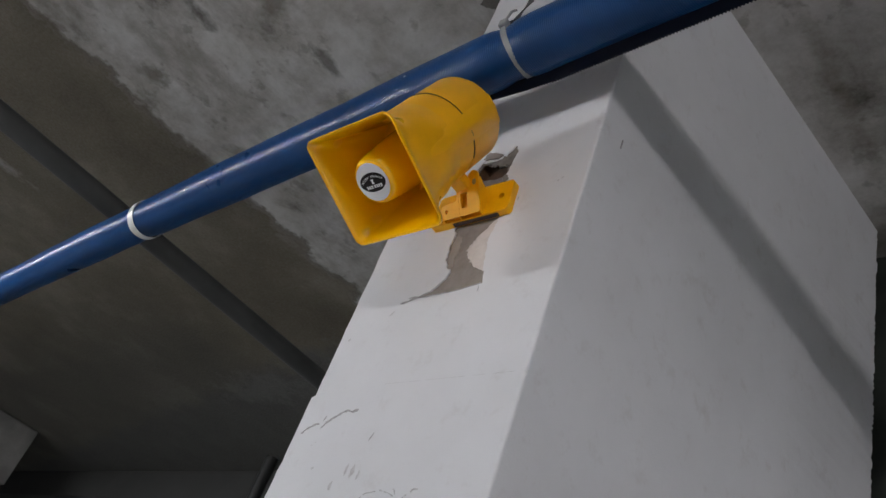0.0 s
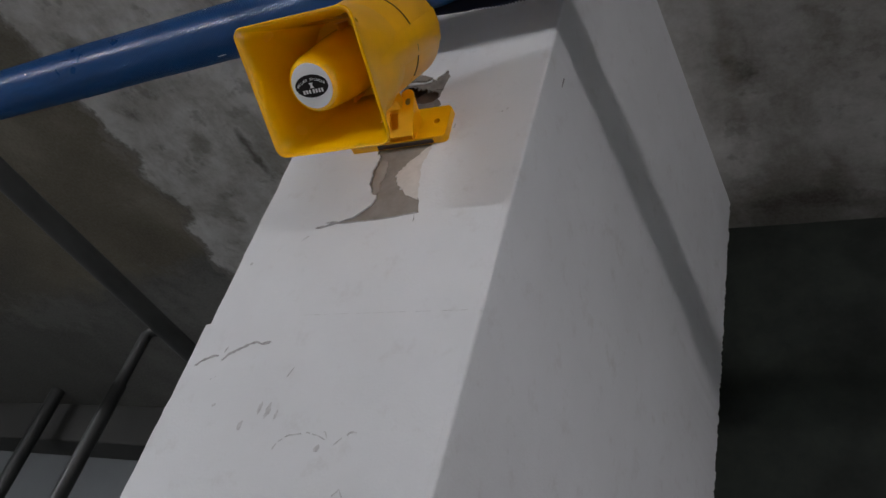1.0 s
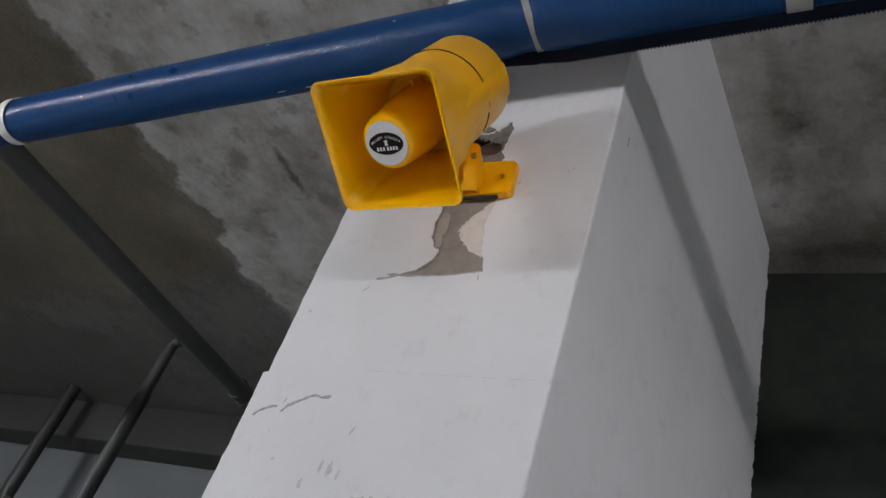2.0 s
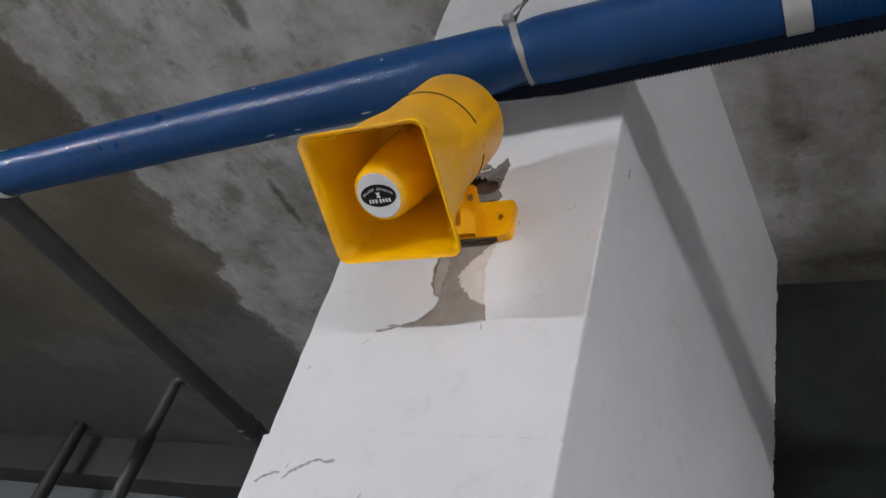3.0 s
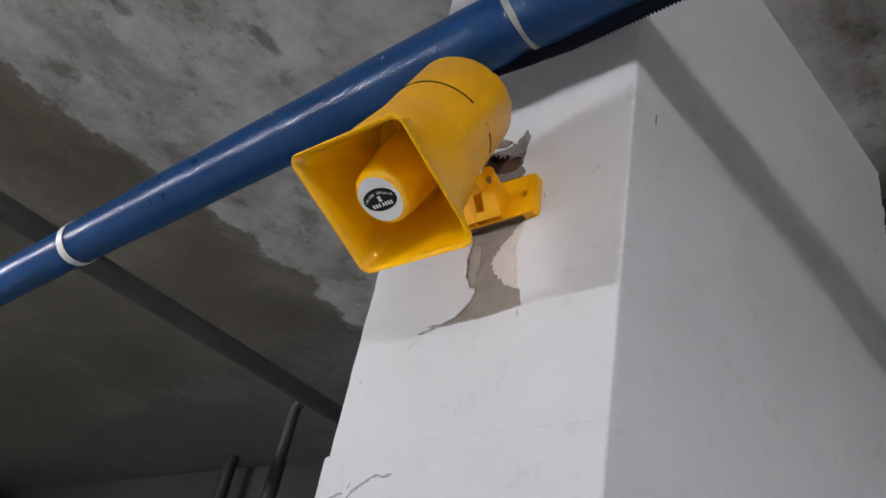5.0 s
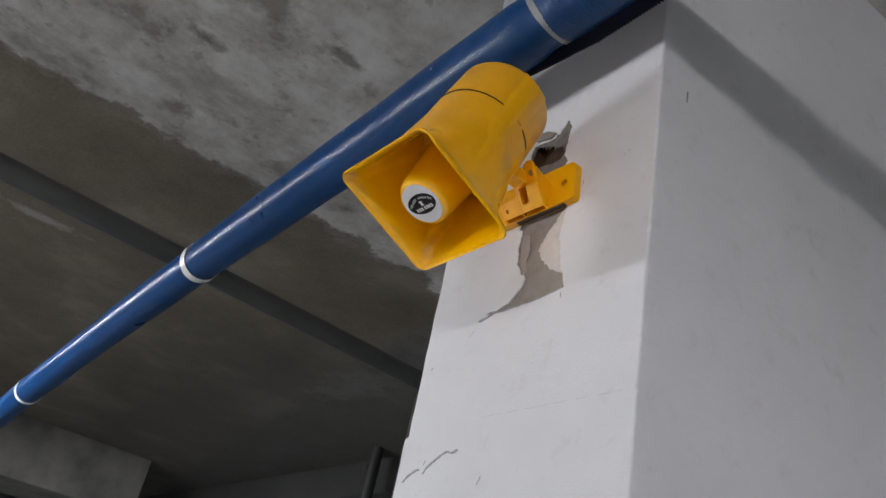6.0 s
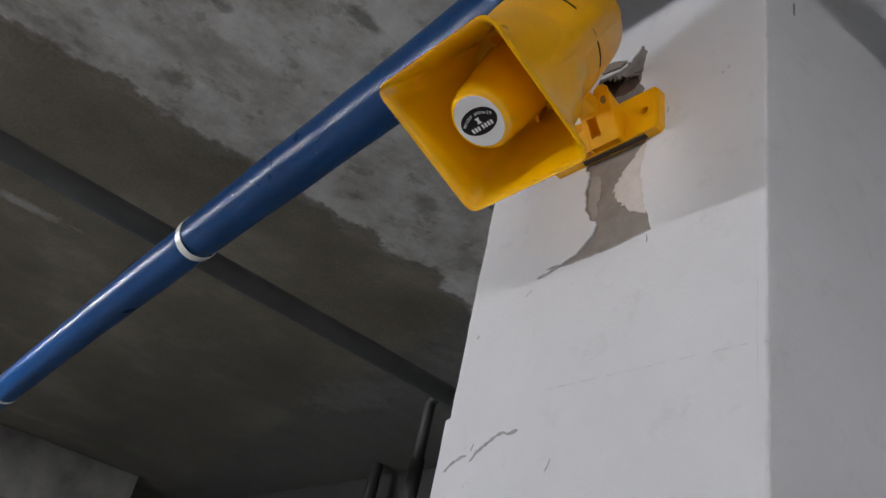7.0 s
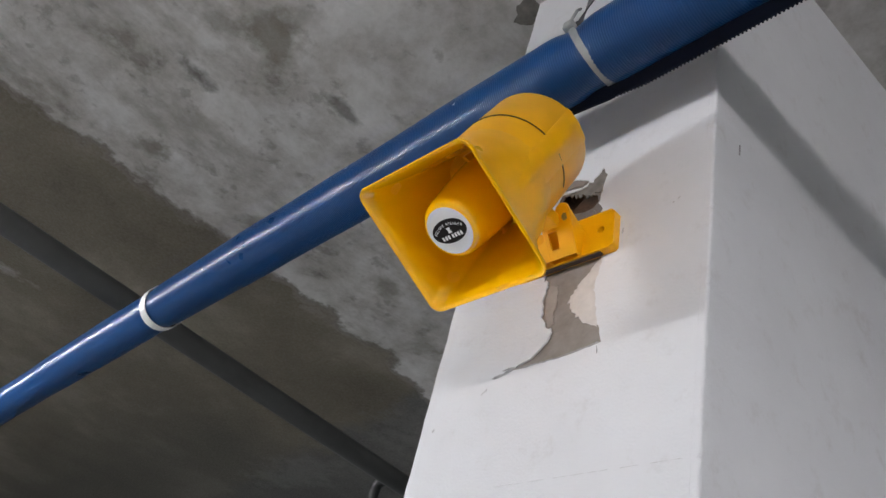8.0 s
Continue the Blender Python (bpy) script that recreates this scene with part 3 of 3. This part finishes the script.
    # cheek that runs from the flare along the housing
    for sgn in (1,):
        rows = []
        for s, k in ((0.047, 0.0), (0.062, 0.7), (0.120, 1.0), (0.180, 1.0), (0.244, 0.9), (0.2515, -1.2)):
            ring = []
            for t, up in ((-21, -0.002), (-17, 0.0014 * k), (0, 0.0017 * k), (14, 0.0014 * k), (19, -0.002), (0, -0.0032)):
                rr = R + up
                ring.append(horn_place(rr * math.cos(radians(t)), -rr * math.sin(radians(t)), s))
            rows.append(ring)
        bm = loft(rows)
        part("cheek", bm, YELLOW, sp, smooth=60)
    return sp


def build_bracket(sp):
    # wall plate with rounded ears
    def rounded(x0, x1, z0, z1, r):
        pts = []
        for cx, cz, a0 in ((x1 - r, z1 - r, 0), (x0 + r, z1 - r, 90), (x0 + r, z0 + r, 180), (x1 - r, z0 + r, 270)):
            pts += [(cx + r * math.cos(radians(a0 + 22.5 * k)), cz + r * math.sin(radians(a0 + 22.5 * k))) for k in range(5)]
        return pts
    edge = rounded(0.116, 0.276, 2.137, 2.204, 0.006)
    edge = [(x - max(0.0, (x + z) - (0.276 + 2.192)) * 0.6, z - max(0.0, (x + z) - (0.276 + 2.192)) * 0.4) for x, z in edge]

    def circle(x, z, r, n=14):
        return [(x + r * math.cos(2 * math.pi * k / n), z + r * math.sin(2 * math.pi * k / n)) for k in range(n)]

    br = part("bracket", pierced(edge, [circle(0.2545, 2.170, 0.0055), circle(0.139, 2.170, 0.0055)], 0.0125, on_front), YELLOW, sp, "yellow plastic mounting bracket")
    # hollow arm whose face leans out from the foot of the plate
    run = Vector((0, -0.57, 0.822)).normalized()
    face_out = Vector((0, -0.822, -0.57)).normalized()
    foot = Vector((0, -0.0205, 2.1375))

    def on_arm(a, b, c):
        return foot + Vector((a, 0, 0)) + run * b - face_out * c

    outline = [(0.150, 0.0), (0.229, 0.0), (0.2305, 0.030), (0.2315, 0.058), (0.2305, 0.063), (0.227, 0.0665), (0.221, 0.068), (0.214, 0.065), (0.209, 0.058), (0.205, 0.051), (0.187, 0.049), (0.1845, 0.044), (0.184, 0.029), (0.180, 0.0255), (0.153, 0.024), (0.150, 0.021)]
    slot = [(0.1920, 0.0120), (0.2058, 0.0120), (0.2058, 0.0355), (0.1920, 0.0355)]
    part("bracket_arm", pierced(outline, [slot, circle(0.161, 0.012, 0.0034), circle(0.2218, 0.0495, 0.0052)], 0.003, on_arm), YELLOW, br)
    part("pivot_screw", tube([on_arm(0.2218, 0.0495, 0.0018), on_arm(0.2218, 0.0495, 0.012)], 0.0050, 14), SCREW, br, "dull steel pivot screw")
    part("slot_floor", slab([(0.186, 0.006), (0.212, 0.006), (0.212, 0.042), (0.186, 0.042)], 0.002, lambda a, b, c: on_arm(a, b, c + 0.010)), YELLOW, br)
    for x, web in ((0.2262, [(-0.0118, 0.1375), (-0.021, 0.1375), (-0.0535, 0.184), (-0.046, 0.189), (-0.0118, 0.176)]), (0.1845, [(-0.0118, 0.1375), (-0.021, 0.1375), (-0.0470, 0.175), (-0.0118, 0.172)]), (0.1500, [(-0.0118, 0.1375), (-0.021, 0.1375), (-0.0325, 0.1545), (-0.0118, 0.153)])):
        part("web", slab(web, 0.003, lambda a, b, c: Vector((x + c, a, 2 + b))), YELLOW, br)
    part("arm", box((0.188, -0.100, 2.166), (0.214, -0.046, 2.184), 0.002), YELLOW, br)
    for x in (0.2545, 0.139):
        part("wall_screw", tube([(x, -0.0004, 2.170), (x, -0.0060, 2.170)], 0.0045, 12), DARKSCREW, br, "dark screw sunk in the bracket")
    # dark strip that paints the shade of the bracket's hollow underside
    part("gap_strip", box((0.165, -0.010, 2.1342), (0.256, -0.003, 2.1372), 0.001), GAP, br, "dark strip for the shaded hollow under the bracket")


speaker = build_speaker()
build_bracket(speaker)


# ---- the blue vinyl cable sleeve ----
def sleeve_axis(x):
    q = max(x, -2.6)
    z = 2.391 + 0.055 * min(q, 1.0) - 0.0144 * min(q, 0.3) ** 2
    rise = max(0.0, min(1.0, (x - 1.55) / 0.35))
    z += 0.17 * rise * rise * (3 - 2 * rise)
    return Vector((x, -0.106, z))


def build_sleeve():
    sl = thing("cable_sleeve", (0.27, -0.106, 2.35), "shiny blue vinyl zip sleeve round a bundle of cables", "pipe")
    rng = random.Random(11)
    xs, rad = [], []
    x = -8.99
    while x < 5.99:
        xs.append(x)
        r = 0.0485 + 0.0031 * max(-1.5, min(x, 0.8)) + 0.0006 * math.sin(9 * x) + 0.0004 * math.sin(23 * x + 1)
        r -= 0.006 * math.exp(-((x - 0.268) / 0.022) ** 2)
        r -= 0.0035 * math.exp(-((x + 0.86) / 0.02) ** 2)
        rad.append(r)
        x += 0.012 if -2.6 < x < 1.5 else 0.2
    part("sleeve", tube([sleeve_axis(x) for x in xs], rad, 40), BLUE, sl, smooth=60)
    # zip flange with teeth
    bm = bmesh.new()
    x = 0.10
    prev = None
    step = 0.0020
    i = 0
    while x < 1.5:
        c = sleeve_axis(x)
        r = 0.046
        drop = 0.023 * min(1, max(0.15, (x - 0.08) / 0.25)) - (0.0019 if (i // 2) % 2 and x > 0.28 else 0)
        d = Vector((0, 0.70, -0.714))
        p0, p1 = c + d * r, c + d * (r + drop)
        q = Vector((0, 0.0016, 0))
        ring = [bm.verts.new(p0 - q), bm.verts.new(p1 - q), bm.verts.new(p1 + q), bm.verts.new(p0 + q)]
        if prev:
            for k in range(4):
                bm.faces.new((prev[k], prev[(k + 1) % 4], ring[(k + 1) % 4], ring[k]))
        prev = ring
        i += 1
        x += step if i % 2 else 0.0006
    part("zip_flange", bm, NAVY, sl, "dark toothed zip edge")
    # paint flecks on the sleeve
    for x, ang, w in [(-0.174, -63, 0.010), (-0.118, -63, 0.007), (-0.19, 50, 0.005), (0.015, -56, 0.010), (-0.62, 14, 0.0025), (0.06, 40, 0.003)]:
        c = sleeve_axis(x)
        t0 = radians(ang - 45)
        rr = 0.0485 + 0.0031 * x
        bm = bmesh.new()
        g = []
        for k in range(6):
            a = 2 * math.pi * k / 6
            th = t0 + 0.045 * math.sin(a) * rng.uniform(0.5, 1.2)
            g.append(bm.verts.new(sleeve_axis(x + w * 1.3 * math.cos(a) * rng.uniform(0.6, 1.0)) + Vector((0, -math.cos(th), math.sin(th))) * (rr + 0.0012)))
        bm.faces.new(g)
        part("paint_fleck", bm, STICKER, sl, "white paint fleck")
    return sl


def wrap_band(name, x0, x1, mat, label, category, tilt=0.0, grow=0.0012, thick=0.0012):
    """A band round the sleeve; tilt shifts its underside along the sleeve."""
    xm = (x0 + x1) / 2
    c = sleeve_axis(xm)
    rr = 0.0485 + 0.0031 * max(-1.5, min(xm, 0.8)) + grow
    n = 48
    rings = []
    for x, r in ((x0, rr), (x0, rr + thick), (x1, rr + thick), (x1, rr)):
        ring = []
        for k in range(n):
            t = 2 * math.pi * k / n
            low = 0.5 - 0.5 * math.sin(t)
            ring.append(sleeve_axis(x + tilt * low) + Vector((0, math.cos(t) * r, math.sin(t) * r)))
        rings.append(ring)
    rings.append(rings[0])
    ob = part(name, loft(rings, True, (False, False)), mat, None, smooth=40)
    return tagged(ob, label, category)


build_sleeve()
wrap_band("tape_band", -0.862, -0.840, TAPE, "white tape ring wound round the blue sleeve", "tape")
wrap_band("tape_band", -2.11, -2.09, TAPE, "white tape ring wound round the blue sleeve", "tape")
wrap_band("tape_band", 0.618, 0.650, DIMTAPE, "broad white tape band round the blue sleeve", "tape", tilt=0.012, thick=0.0016)


def build_tie():
    ti = wrap_band("cable_tie", 0.252, 0.263, TIE, "translucent nylon tie hanging the blue sleeve from the ceiling", "cable tie", tilt=0.034, grow=-0.0035, thick=0.0022)
    c = sleeve_axis(0.25)
    part("tie_head", box((0.243, c.y - 0.040, c.z + 0.040), (0.259, c.y - 0.026, c.z + 0.056), 0.003), TIE, ti)
    twist = []
    ends = [c + Vector((0.0, -0.032, 0.043)), c + Vector((0.002, -0.016, 0.075)), Vector((0.250, -0.106, 2.56)), Vector((0.253, -0.106, CEIL_Z - 0.002))]
    for i in range(40):
        f = i / 39 * 3
        k = min(2, int(f))
        p = ends[k].lerp(ends[k + 1], f - k)
        t = 0.5 + 1.4 * f
        u, w = Vector((math.cos(t), math.sin(t), 0)) * 0.0055, Vector((-math.sin(t), math.cos(t), 0)) * 0.0009
        twist.append([p + u + w, p - u + w, p - u - w, p + u - w])
    part("hanger_strap", loft(twist), STRAP, ti, "grey twisted hanger strap", smooth=50)
    part("loose_tail", tube([c + Vector((0.003, -0.036, 0.052)), c + Vector((0.016, -0.040, 0.066)), c + Vector((0.012, -0.030, 0.085))], 0.0022, 6), TIE, ti)


build_tie()


# ---- pipes under the ceiling further off ----
def build_grey_pipe():
    gp = thing("drain_pipe", (-1.31, 1.0, 2.53), "dull grey drain pipe running under the stained ceiling", "pipe")
    part("pipe_run", tube([(-1.130, -9.99, 2.53), (-1.306, 0, 2.53), (-1.348, 2.39, 2.53)], 0.0335, 28), GREYPIPE, gp, smooth=60)
    for y in (1.30, 1.355):
        part("collar", tube([(-1.329, y - 0.012, 2.53), (-1.330, y + 0.012, 2.53)], 0.040, 28), GREYPIPE, gp, smooth=40)
    dp = part("down_pipe", tube([(-1.41, 1.0, 0.0), (-1.41, 1.0, 2.32)], 0.024, 20), DARKPIPE, gp, smooth=60)
    part("upper_pipe", tube([(-1.41, 1.0, 2.31), (-1.41, 1.0, 2.51), (-1.39, 1.0, 2.53), (-1.33, 1.0, 2.53)], 0.019, 20), DARKPIPE, dp, smooth=60)
    wp = thing("wall_pipe", (-3.22, 2.05, 0), "dark grey upright pipe standing close to the wall", "pipe")
    part("upright", tube([(-3.22, 2.05, 0.0), (-3.22, 2.05, 2.889)], 0.038, 20), DARKPIPE, wp, smooth=60)
    part("clip", box((-3.28, 2.0, 2.2), (-3.16, 2.15, 2.24), 0.004), SCREW, wp)


build_grey_pipe()


# ---- unseen tube lamps behind the walk ----
def build_lamp(x, y, z, strength, colour, lip=None):
    tl = thing("tube_lamp", (x, y, z), "unseen suspended fluorescent tube lamp, placed for the light it gives, switched on", "lamp", "tube lamps of the car park")
    part("lamp_body", box((x - 0.62, y - 0.03, z + 0.03), (x + 0.62, y + 0.03, z + 0.08), 0.006), STICKER, tl)
    part("tube", tube([(x - 0.6, y, z), (x + 0.6, y, z)], 0.014, 8), glow(strength, colour), tl, "glowing white tube")
    # unseen hood, added to cut off the tube's light above its lip
    if lip is not None:
        trough = [(-0.13, lip), (-0.125, lip + 0.006), (-0.04, 0.088), (0.04, 0.088), (0.125, lip + 0.006), (0.13, lip), (0.13, lip + 0.003), (0.126, lip + 0.010), (0.041, 0.092), (-0.041, 0.092), (-0.126, lip + 0.010), (-0.13, lip + 0.003)]
        part("reflector", loft([[(x + sx, y + a, z + b) for a, b in trough] for sx in (-0.66, 0.66)]), STICKER, tl, "white sheet reflector added over the tube to shape its light")
        for sx in (-0.66, 0.657):
            part("end_plate", slab([(-0.13, lip), (-0.04, 0.09), (0.04, 0.09), (0.13, lip)], 0.003, lambda a, b, c: Vector((x + sx + c, y + a, z + b))), STICKER, tl)
    for sx in (-0.5, 0.5):
        part("rod", tube([(x + sx, y, z + 0.078), (x + sx, y, CEIL_Z - 0.002)], 0.004, 8), SCREW, tl)
    for sx in (-0.6, 0.6):
        part("socket", box((x + sx - 0.012, y - 0.018, z - 0.018), (x + sx + 0.012, y + 0.018, z + 0.031), 0.003), STICKER, tl)


for row in LAMPS:
    build_lamp(*row)
